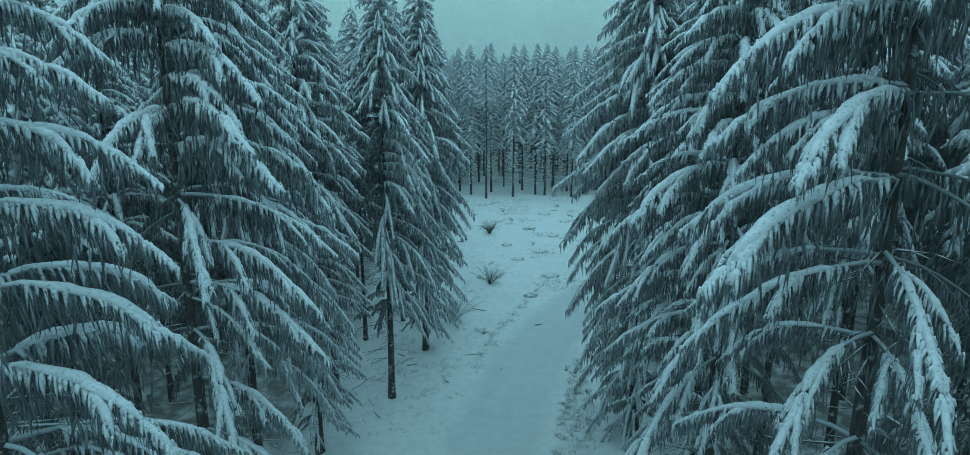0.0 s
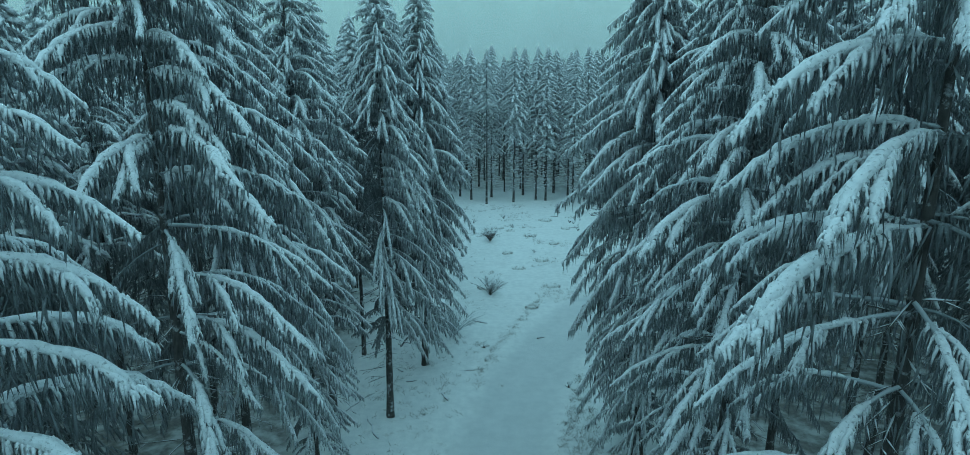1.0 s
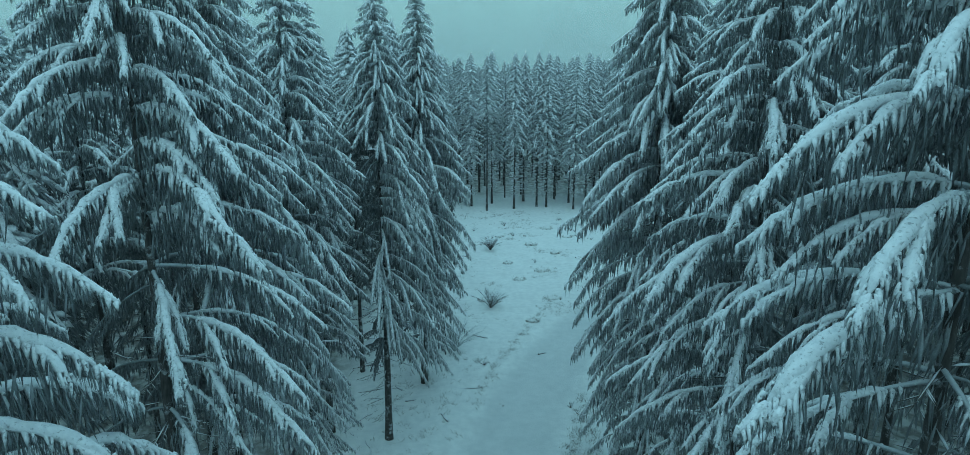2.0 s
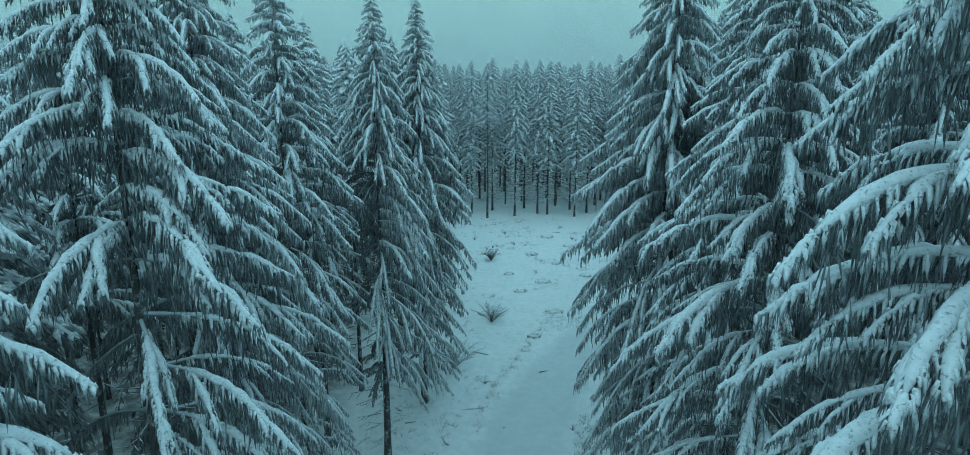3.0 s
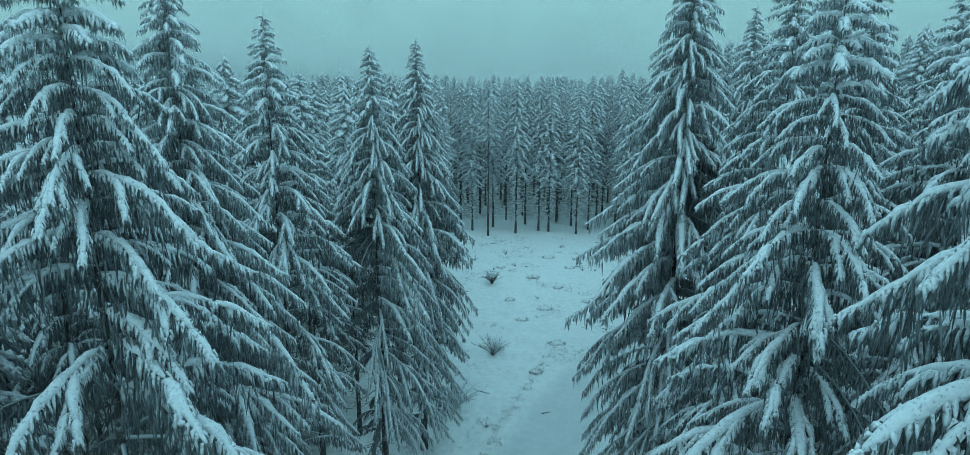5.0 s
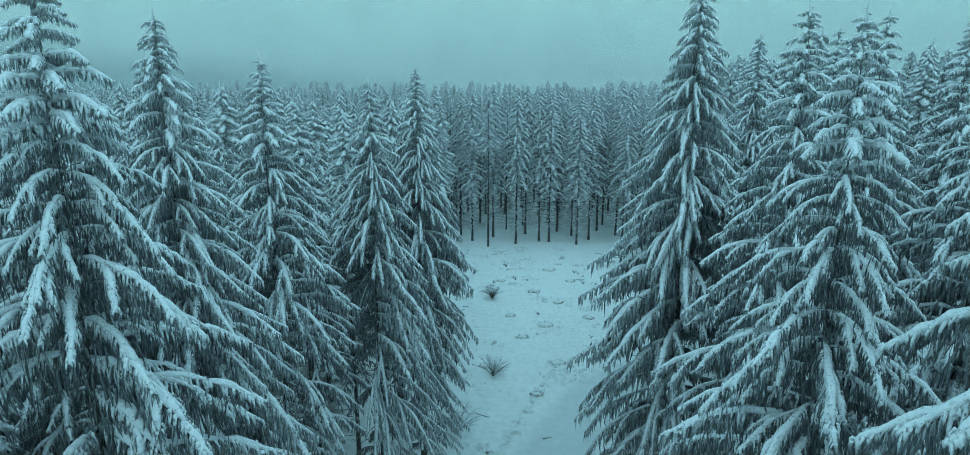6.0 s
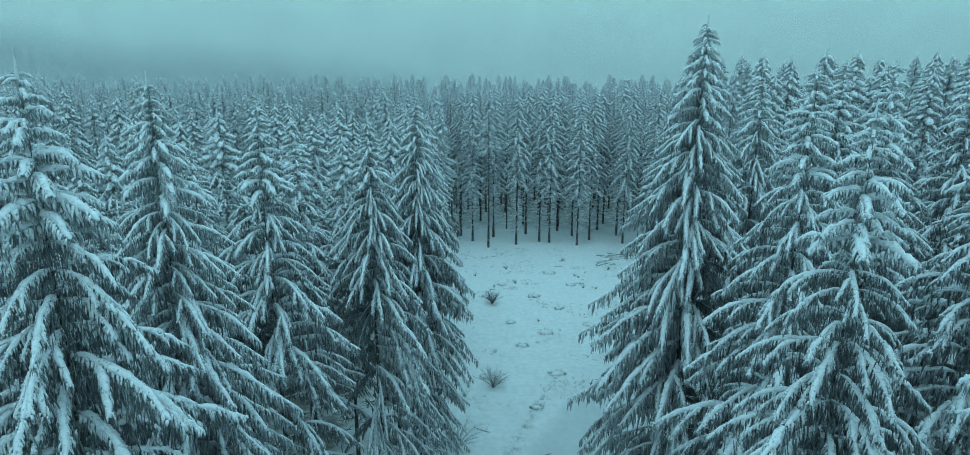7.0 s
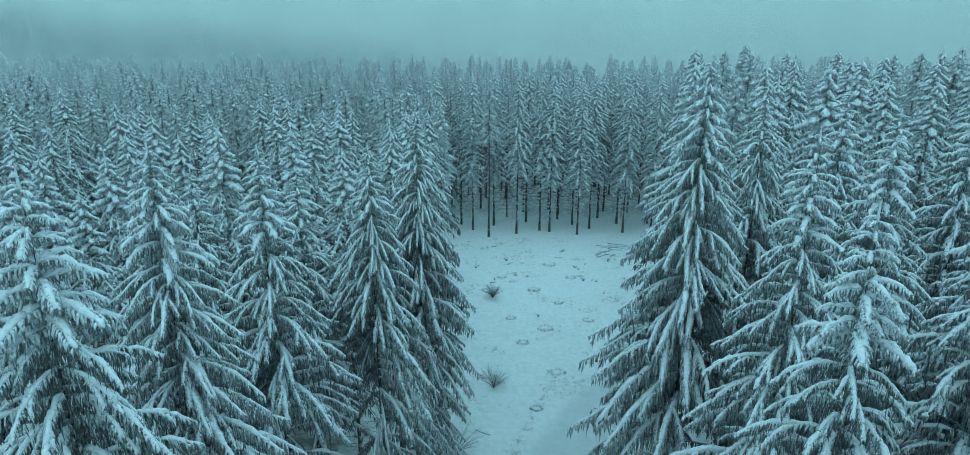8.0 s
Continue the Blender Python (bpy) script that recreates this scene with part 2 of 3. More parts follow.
def along(pts, s):
    x = max(0.0, min(0.9999, s)) * (len(pts) - 1)
    i = int(x)
    return pts[i].lerp(pts[i + 1], x - i), (pts[i + 1] - pts[i]).normalized()


def pillows(rng, snow, pts, w, sides, s0):
    """Snow lying along a stem as one soft uneven roll, broken by a few short gaps."""
    s = s0 + rng.uniform(0.0, 0.05)
    length = sum((q - p).length for p, q in zip(pts, pts[1:]))
    while s < 0.97:
        run = min(rng.uniform(0.35, 0.9), 1.0 - s)
        k = max(4, int(run * length / 0.17))
        body, girth = [], []
        swing, pitch = rng.uniform(0, 6.28), rng.uniform(7, 12)
        for i in range(k + 1):
            u = s + run * i / k
            p, d = along(pts, u)
            rise = 0.45 + 0.62 * math.sin(math.pi * min(1.0, 0.10 + u * 0.80))
            fat = w * rise * (1.0 + 0.16 * math.sin(swing + pitch * u)) * rng.uniform(0.82, 1.16)
            if i in (0, k):
                fat *= 0.55
            body.append(p + Vector((0, rng.uniform(-0.22, 0.22) * w, fat * 0.42)))
            girth.append(fat)
        tube(snow, body, girth, sides, 0.80, 0.16, rng)
        s += run + rng.uniform(-0.02, 0.03)


def drape(geo, a, b, c, r, n=4):
    """Snow that lies over a shoot from a and hangs over its bend at b down to c."""
    pts = [tuple(a)]
    for p, d, k in ((a.lerp(b, 0.62), b - a, 1.0), (b.lerp(c, 0.45), c - b, 0.74)):
        s, u = cross_axes(d)
        pts += [tuple(p + s * (r * k * x) + u * (r * k * 0.8 * y)) for x, y in SIDES[n]]
    pts.append(tuple(c))
    faces = [(0, 1 + (k + 1) % n, 1 + k) for k in range(n)]
    faces += [(1 + k, 1 + (k + 1) % n, 1 + n + (k + 1) % n, 1 + n + k) for k in range(n)]
    faces += [(2 * n + 1, 1 + n + k, 1 + n + (k + 1) % n) for k in range(n)]
    geo.add(pts, faces)


def comb(rng, wood, snow, pts, L, step, w, finger, hang, s0, thick, cover=0.75):
    """A curtain of twigs hanging from both edges of a bough, the upper part of many of them coated with snow."""
    count = max(4, int(L / step))
    for i in range(count):
        s = s0 + (1 - s0) * (i + rng.random()) / count
        p, d = along(pts, s)
        swell = math.sin(math.pi * (0.16 + 0.78 * s)) ** 0.7
        fwd = Vector((d.x, d.y, 0)).normalized()
        for side in (-1, 1):
            out = Vector((-d.y, d.x, 0)).normalized() * side
            r = w * (0.4 + 0.75 * swell) * rng.uniform(0.75, 1.35)
            h = hang * rng.uniform(0.4, 1.15) * (0.45 + 0.75 * swell)
            bend = p + out * r + fwd * (r * rng.uniform(0.2, 0.9)) + Vector((0, 0, -r * rng.uniform(0.1, 0.4)))
            tip = bend + out * (h * rng.uniform(-0.05, 0.15)) + fwd * (h * rng.uniform(-0.06, 0.14)) + Vector((0, 0, -h))
            slim = 0.72 if thick < 1.2 else thick
            spindle(wood, p.lerp(bend, 0.7), tip, rng.uniform(0.013, 0.024) * slim, 3, 0.45)
            for j in range(4 if thick < 1.2 else 2):
                q = p.lerp(bend, rng.uniform(-0.1, 1.05))
                drop = h * rng.uniform(0.4, 1.4)
                cone(wood, q, q + Vector((rng.uniform(-0.14, 0.14), rng.uniform(-0.14, 0.14), -1)) * drop + fwd * (0.04 * drop), rng.uniform(0.011, 0.021) * slim, 3)
            if rng.random() < cover:
                end = bend.lerp(tip, min(0.9, rng.uniform(0.08, 0.36) * (0.5 + 0.5 * swell) / h))
                lift = Vector((0, 0, finger * 0.7))
                drape(snow, p.lerp(bend, 0.35) + lift, bend + lift * 0.7, end, finger * (0.5 + 0.5 * thick) * rng.uniform(0.65, 1.25), 4 if thick < 1.2 else 3)


def branch_geo(rng, style, cls, thick):
    """A full bough that forks: stems with hanging twigs; and apart from it the snow that lies on it."""
    a0, a1, L, w, hang = SHAPES[style][cls]
    a0, a1 = a0 + rng.uniform(-8, 8), a1 + rng.uniform(-10, 10)
    finger = 0.036 if style == "heavy" else 0.031
    wood, snow, inner = Geo(), Geo(), Geo()
    pts = spine_points(rng, a0, a1, L, 9, 1.1)
    tube(wood, pts, [0.035 * (L / 3) * (1 - 0.8 * i / 9) + 0.006 for i in range(10)], 4, caps=False)
    bare = {"top": 0.04, "mid": 0.12, "low": 0.28}[cls] * (1.0 if style == "heavy" else 0.5)
    pillows(rng, snow, pts, w, 6 if thick < 1.2 else 5, bare * 0.8)
    step = (0.085 if cls == "low" else 0.075) * thick
    cover = (0.60 if cls == "low" else 0.80) if style == "heavy" else (0.75 if cls == "low" else 0.92)
    comb(rng, wood, snow, pts, L, step, w, finger, hang, bare * 0.6, thick, cover)
    if cls != "low":
        for _ in range(9):
            p, d = along(pts, rng.uniform(0.0, 0.22))
            q = p + Vector((0, rng.uniform(-0.14, 0.14), 0.03))
            cone(wood, q, q + Vector((rng.uniform(-0.05, 0.2), rng.uniform(-0.1, 0.1), -hang * rng.uniform(0.7, 1.6))), rng.uniform(0.018, 0.03) * thick, 3)
    # inner twigs whose darker colour also stands for shade inside the crown
    if cls != "top":
        for i in range(int(L * (14 if thick < 1.2 else 5) / thick)):
            at = rng.uniform(0.02, 0.7)
            p, d = along(pts, at)
            q = p + Vector((rng.uniform(-0.1, 0.2), rng.uniform(-0.22, 0.22), rng.uniform(-0.45, -0.05)))
            drop = Vector((rng.uniform(-0.12, 0.12), rng.uniform(-0.12, 0.12), -rng.uniform(0.25, 0.7)))
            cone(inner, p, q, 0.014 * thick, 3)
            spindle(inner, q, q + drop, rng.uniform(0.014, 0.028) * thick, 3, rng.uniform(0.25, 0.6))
        side = rng.choice((-1, 1))
        forks = (0.30, 0.56) if cls == "mid" else (0.28, 0.48, 0.68)
        for at in forks if style == "heavy" else forks[:1]:
            side = -side
            at += rng.uniform(-0.09, 0.09)
            p, d = along(pts, at)
            k = L * (1 - at) * rng.uniform(0.40, 0.80)
            fork = spine_points(rng, math.degrees(math.asin(max(-1, min(1, d.z)))), a1 - 6, k, 5, 1.0)
            turn = Matrix.Rotation(math.atan2(d.y, d.x) + side * rng.uniform(0.25, 0.55), 3, "Z")
            fork = [p + turn @ q for q in fork]
            tube(wood, fork, [0.016 * (1 - 0.12 * i) for i in range(6)], 3, caps=False)
            pillows(rng, snow, fork, w * 0.85, 5 if thick < 1.2 else 4, 0.04)
            comb(rng, wood, snow, fork, k, step * 1.1, w * 0.85, finger * 0.95, hang * 0.9, 0.04, thick, cover)
    return wood, snow, inner


def light_branch_geo(rng, style, cls, level):
    """The same bough with fewer, broader twigs, for trees deeper in the wood."""
    a0, a1, L, w, hang = SHAPES[style][cls]
    a0, a1 = a0 + rng.uniform(-8, 8), a1 + rng.uniform(-8, 8)
    wood, snow = Geo(), Geo()
    seg = 4 if level == 1 else 2
    pts = spine_points(rng, a0, a1, L, seg, 0.9)
    lay = [p + Vector((0, 0, w * 0.4)) for p in pts]
    if level == 1:
        tube(wood, pts, [0.035 * (1 - 0.7 * i / seg) for i in range(seg + 1)], 3, caps=False)
        tube(snow, lay, [w * rng.uniform(0.8, 1.25) * (0.5 if i == 0 else 0.35 if i == seg else 1) * 1.7 for i in range(seg + 1)], 3, 0.8, 0.2, rng, False)
    else:
        cone(wood, pts[0], pts[1], 0.05, 3)
        cone(wood, pts[1] - (pts[1] - pts[0]) * 0.1, pts[2], 0.035, 3)
        spindle(snow, lay[0], lay[2], w * 3.4, 3, rng.uniform(0.4, 0.7))
    cone(wood, lay[0], lay[0] + Vector((0.12, 0, -hang * 1.2)), 0.16, 3)
    pairs = {1: 5, 2: 2, 3: 1}[level]
    for i in range(pairs):
        s = 0.12 + 0.84 * (i + rng.random()) / pairs
        p, d = along(pts, s)
        r = min(0.6, 0.17 * L * math.sin(math.pi * (0.2 + 0.78 * s)) ** 0.7 + 0.08) * rng.uniform(0.7, 1.25)
        for side in (-1, 1):
            out = Vector((-d.y, d.x, 0)).normalized() * side
            bend = p + out * (r * rng.uniform(0.5, 1.0)) + Vector((d.x, d.y, 0)) * (r * rng.uniform(0.4, 1.0)) + Vector((0, 0, -r * rng.uniform(0.2, 0.6)))
            tip = bend + Vector((d.x, d.y, 0)) * 0.1 + Vector((0, 0, -hang * rng.uniform(0.5, 1.1) * (1.0 if level == 1 else 0.7)))
            cone(wood, p.lerp(bend, 0.4), tip, 0.058 if level == 1 else 0.14, 3)
            lift = Vector((0, 0, w * 0.45))
            if level == 1:
                cone(wood, p, p.lerp(bend, 0.5) + Vector((0, 0, -hang * rng.uniform(0.8, 1.5))), 0.07, 3)
                spindle(snow, p + lift, bend.lerp(tip, rng.uniform(0.1, 0.5)) + lift * 0.5, w * rng.uniform(1.5, 2.2), 3, 0.5)
            else:
                cone(snow, p + lift, bend.lerp(tip, 0.7) + lift * 0.5, w * rng.uniform(2.6, 3.6), 3)
    return wood, snow


def crown_reach(d, height, ratio, widest):
    """How far boughs reach at d metres below the top."""
    r = 0.22 + ratio * d ** 0.95
    low = max(0.0, (d / height - 0.62) / 0.38)
    return min(r, widest) * (1 - 0.45 * low)


def pick_class(d, height, shelter=0.5):
    return "top" if d < 0.12 * height else "mid" if d < shelter * height else "low"


def trunk_geo(rng, height, r0, twigs_from, twigs_to, twig_len, count, sides=8, rings=14, twig_r=0.038):
    g = Geo()
    bend = [rng.uniform(-0.05, 0.05) for _ in range(4)]
    pts = [Vector((bend[0] * math.sin(5 * i / rings), bend[1] * math.sin(4 * i / rings + bend[2]), height * i / rings)) for i in range(rings + 1)]
    pts[0].z = -0.3
    pts.insert(1, Vector((0, 0, 0.35)))
    radii = [r0 * (1.35 if i == 0 else 1.12 if i == 1 else max(0.02, (1.0 - (i - 1) / rings) ** 1.25)) for i in range(rings + 2)]
    tube(g, pts, radii, sides, 1.0, 0.05, rng)
    t = Geo()
    for _ in range(count):
        z = rng.uniform(twigs_from, twigs_to)
        a = rng.uniform(0, 2 * math.pi)
        k = twig_len * rng.uniform(0.4, 1.1)
        base = Vector((math.cos(a), math.sin(a), 0)) * (r0 * 0.6) + Vector((0, 0, z))
        spindle(t, base, base + Vector((math.cos(a) * k, math.sin(a) * k, -k * rng.uniform(0.02, 0.35))), twig_r, 3, 0.45)
    return g, t


LIBRARY = {}
lib_rng = random.Random(11)
for style, cls, thick in ((a, b, c) for a in SHAPES for b in ("top", "mid", "low") for c in (1.0, 1.35, 1.9)):
    LIBRARY[style, cls, thick] = []
    for _ in range(5):
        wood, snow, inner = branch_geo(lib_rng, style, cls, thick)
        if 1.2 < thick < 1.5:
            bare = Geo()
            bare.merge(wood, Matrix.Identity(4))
            LIBRARY.setdefault(("bare", cls), []).append(bare.mesh("branch", SHADED_INNER, more=inner, more_mat=SHADED_INNER))
        LIBRARY[style, cls, thick].append((wood.mesh("branch", HOAR if style == "fine" else NEEDLES if cls == "low" or cls == "mid" and thick < 1.2 else RIMED, more=inner, more_mat=SHADED_INNER), snow.mesh("snow", SNOW)))


TWIGS = []
for _ in range(4):
    tw = Geo()
    tip = Vector((1.0, lib_rng.uniform(-0.2, 0.2), lib_rng.uniform(-0.45, -0.05)))
    spindle(tw, (0, 0, 0), tip, 0.02, 3, 0.2)
    for j in range(4):
        q = tip * lib_rng.uniform(0.35, 0.95)
        spindle(tw, q, q + Vector((0.25, lib_rng.choice((-1, 1)) * 0.22, -0.12)), 0.012, 3, 0.2)
    TWIGS.append(tw.mesh("twig", TWIG))
lead = Geo()
spindle(lead, (0, 0, -0.6), (0, 0, 0.32), 0.045, 5, 0.35)
for j in range(7):
    a, z, k = j * 2.4, -0.45 + 0.10 * j, 0.20 - 0.02 * j
    spindle(lead, (0, 0, z), (k * math.cos(a), k * math.sin(a), z - 0.02), 0.022, 3, 0.5)
LEADER = lead.mesh("leader", RIMED)


def spruce(name, label, x, y, height, style, widest, ratio, base, r0, shelter, seed, gap=0.72, group="spruces along the ride", twigs=55):
    """A spruce with each bough as a part that carries its own snow."""
    rng = random.Random(seed)
    tree = tagged(new(name), label, "spruce tree", group)
    tree.location = (x, y, 0)
    trunk, _ = trunk_geo(rng, height, r0, 1, 2, 1, 0)
    part("trunk", trunk.mesh("trunk", BARK), tree)
    for _ in range(twigs):
        a, z = rng.uniform(0, 6.28), rng.uniform(0.08 * height, max(base + 4, 0.5 * height))
        k = rng.uniform(0.6, 1.7)
        part("twig", rng.choice(TWIGS), tree, "", Matrix.Translation((math.cos(a) * r0 * 0.5, math.sin(a) * r0 * 0.5, z)) @ Matrix.Rotation(a, 4, "Z") @ Matrix.Scale(k, 4))
    part("leader", LEADER, tree, "frosted leading shoot", Matrix.Translation((0, 0, height)))
    at = 0.12
    while height - at > base:
        low = at / height
        whorl = rng.choice((5, 5, 6)) if low < 0.6 else 4 if y < 18 else 5
        turn = rng.uniform(0, 6.28)
        arms = [(at + rng.uniform(-0.10, 0.14), turn + 6.283 * k / whorl + rng.uniform(-0.22, 0.22), 1.0) for k in range(whorl)]
        arms.append((at + rng.uniform(0.25, 0.45), rng.uniform(0, 6.28), 0.72))
        for d, az, part_size in arms:
            cls = pick_class(d, height, shelter)
            nominal = SHAPES[style][cls][2]
            slope = radians(sum(SHAPES[style][cls][:2]) / 2)
            reach = crown_reach(d, height, ratio, widest) * rng.uniform(0.82, 1.12) * part_size
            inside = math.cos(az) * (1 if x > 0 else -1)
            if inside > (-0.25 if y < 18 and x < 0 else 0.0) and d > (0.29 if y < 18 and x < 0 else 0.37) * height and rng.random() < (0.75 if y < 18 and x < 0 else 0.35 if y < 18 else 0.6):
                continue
            # wood-facing boughs: shorter, snowless, shade put into their needle colour
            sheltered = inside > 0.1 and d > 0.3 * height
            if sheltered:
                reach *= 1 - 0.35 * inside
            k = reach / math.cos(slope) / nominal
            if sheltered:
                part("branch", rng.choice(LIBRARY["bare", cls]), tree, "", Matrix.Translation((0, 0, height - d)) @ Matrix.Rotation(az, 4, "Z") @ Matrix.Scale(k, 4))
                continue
            wood, snow = rng.choice(LIBRARY[style, cls, 1.0 if y < 18 else 1.35 if y < 29 and group.startswith("spruces along") else 1.9])
            m = Matrix.Translation((0, 0, height - d)) @ Matrix.Rotation(az, 4, "Z") @ Matrix.Diagonal((k, k * rng.choice((-1, 1)), k ** 0.9, 1))
            ob = part("branch", wood, tree, "", m)
            part("snow", snow, ob)
        thin = (0.25 if low > 0.34 else 0) + (0.35 if low > 0.55 else 0) + (0.5 if low > 0.64 else 0) if y < 18 else (0.2 if low > 0.55 else 0)
        at += gap * (0.32 + 0.68 * min(1, low / 0.40) + thin) * rng.uniform(0.85, 1.15)
    return tree


def light_tree_meshes(seed, height, style, widest, ratio, base, level, step, twigs=40, twig_len=1.2, twig_r=0.038, shelter=0.38):
    rng = random.Random(seed)
    lib = {c: [light_branch_geo(rng, style, c, level) for _ in range(4)] for c in ("top", "mid", "low")}
    wood, snow, deep = Geo(), Geo(), Geo()
    spindle(wood, (0, 0, height - 0.7), (0, 0, height + 0.3), 0.09, 3, 0.35)
    at, az = 0.15, rng.uniform(0, 6.28)
    arms = 6 if level == 1 else 5
    while height - at > base:
        az += 2.4 + rng.uniform(-0.35, 0.35)
        cls = pick_class(at, height, shelter)
        slope = radians(sum(SHAPES[style][cls][:2]) / 2)
        k = crown_reach(at, height, ratio, widest) * rng.uniform(0.75, 1.18) / math.cos(slope) / SHAPES[style][cls][2]
        w, s = rng.choice(lib[cls])
        m = Matrix.Translation((0, 0, height - at)) @ Matrix.Rotation(az, 4, "Z") @ Matrix.Diagonal((k, k, max(k, 0.6), 1))
        # low boughs go snowless and take the shade-toned needles
        if cls == "low":
            deep.merge(w, m)
        else:
            wood.merge(w, m)
            snow.merge(s, m)
        at += step / arms * (0.40 + 0.60 * min(1, at / (0.4 * height))) * rng.uniform(0.7, 1.3)
    trunk, tw = trunk_geo(rng, height, 0.15, 0.08 * height, base + 2.5, twig_len, twigs, 6 if level == 1 else 4, 10 if level == 1 else 3, twig_r)
    return trunk, tw, wood, snow, deep


def light_tree(name, label, group, geos, twig_mat=TWIG, crown_mat=RIMED):
    trunk, tw, wood, snow, deep = geos
    tree = tagged(new(name), label, "spruce tree", group)
    part("trunk", trunk.mesh("trunk", BARK, more=tw, more_mat=twig_mat), tree)
    part("crown", wood.mesh("crown", crown_mat, more=deep, more_mat=SHADED_INNER), tree)
    part("snow", snow.mesh("snow", SNOW), tree)
    return tree


# ---- ground: one sheet of snow to the horizon, with the ride trodden into it ----
TRACK = [(0.2, -60.0), (0.2, 10.0), (0.1, 22.0), (0.6, 28.0), (2.2, 34.5), (4.9, 41.5), (8.0, 47.0), (12.5, 52.5), (21.0, 60.0), (46.0, 78.0)]


def track_distance(x, y):
    best = 1e9
    for (x0, y0), (x1, y1) in zip(TRACK, TRACK[1:]):
        dx, dy = x1 - x0, y1 - y0
        s = max(0.0, min(1.0, ((x - x0) * dx + (y - y0) * dy) / (dx * dx + dy * dy)))
        best = min(best, math.hypot(x - x0 - s * dx, y - y0 - s * dy))
    return best


def ground_height(x, y):
    n1 = noise.noise((x * 0.06, y * 0.06, 3.1)) * 0.22
    n2 = noise.noise((x * 0.45, y * 0.45, 7.7)) * 0.17
    n3 = noise.noise((x * 1.1, y * 1.1, 1.3)) * 0.10
    k = max(0.0, min(1.0, (track_distance(x, y) - 1.9) / 0.9))
    far = max(0.0, 1 - math.hypot(x, y - 40) / 160)
    return (n1 + (n2 + n3) * k - 0.12 * (1 - k)) * far


def litter_shade_at(x, y):
    """How far the ground darkens under the trees: fallen needles and twigs through the thin snow, and the wood's shade
    painted in.
    """
    if y > 97:
        return min(1.0, (y - 97) / 6)
    left = -7.6 if y < 45 else -8.5
    right = 7.6 if y < 42 else 14 + (y - 42) * 0.33
    return max(0.0, min(1.0, max(left - x, x - right) / 2.5 + 0.4 * noise.noise((x * 0.3, y * 0.3, 9))))


def build_ground():
    xs = sorted({-2500.0, -800.0, -300.0, 300.0, 800.0, 2500.0, *[float(v) for v in range(-150, -30, 10)], *[float(v) for v in range(40, 151, 10)], *[round(-30 + 0.45 * i, 3) for i in range(156)]})
    ys = sorted({-2500.0, -800.0, -250.0, *[float(v) for v in range(-90, 10, 10)], *[round(10 + 0.45 * i, 3) for i in range(200)], *[float(v) for v in range(101, 300, 14)], 600.0, 1200.0, 2500.0})
    verts = [(x, y, ground_height(x, y)) for y in ys for x in xs]
    w = len(xs)
    faces = [(j * w + i, j * w + i + 1, (j + 1) * w + i + 1, (j + 1) * w + i) for j in range(len(ys) - 1) for i in range(w - 1)]
    g = Geo()
    g.v, g.f = verts, faces
    me = g.mesh("ground", GROUND)
    at = me.attributes.new("packed", "FLOAT", "POINT")
    at.data.foreach_set("value", [max(0.0, min(1.0, (2.6 - track_distance(v[0], v[1]) + 0.4 * noise.noise((v[0] * 0.7, v[1] * 0.7, 0))) / 0.9)) for v in verts])
    lit = me.attributes.new("litter_shade", "FLOAT", "POINT")
    lit.data.foreach_set("value", [litter_shade_at(v[0], v[1]) for v in verts])
    return tagged(new("ground", me), "snow-covered ground with a smooth trodden track", "ground", kind="structure")


build_ground()


# ---- the glowing backdrop behind the wood, with fog painted on ----
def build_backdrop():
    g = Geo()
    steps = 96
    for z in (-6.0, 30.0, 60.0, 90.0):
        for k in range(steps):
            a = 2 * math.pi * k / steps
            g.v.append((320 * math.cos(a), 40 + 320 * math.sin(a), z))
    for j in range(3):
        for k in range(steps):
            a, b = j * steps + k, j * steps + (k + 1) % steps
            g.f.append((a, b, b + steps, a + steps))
    tagged(new("backdrop", g.mesh("backdrop", GLOWING_FOG)), "glowing backdrop with pale fog painted over distant wooded slopes", "fog", kind="structure")


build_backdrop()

# Upright translucent sheets stand in for haze between the distant trees.
def make_veil(thin, thick):
    m, n, l, p = material("haze_sheet")
    pos = world_place(n)
    wisp = noise_node(n, l, 0.03, 3.0, pos)
    dens = ramp_node(n, l, wisp, [(0.36, thin), (0.64, thick)])
    p.inputs["Base Color"].default_value = (0.70, 0.74, 0.75, 1)
    p.inputs["Roughness"].default_value = 1.0
    p.inputs["Specular IOR Level"].default_value = 0.0
    tr = n.new("ShaderNodeBsdfTransparent")
    mx = n.new("ShaderNodeMixShader")
    l.new(dens, mx.inputs[0])
    l.new(tr.outputs[0], mx.inputs[1])
    l.new(p.outputs[0], mx.inputs[2])
    l.new(mx.outputs[0], n["Material Output"].inputs["Surface"])
    return m


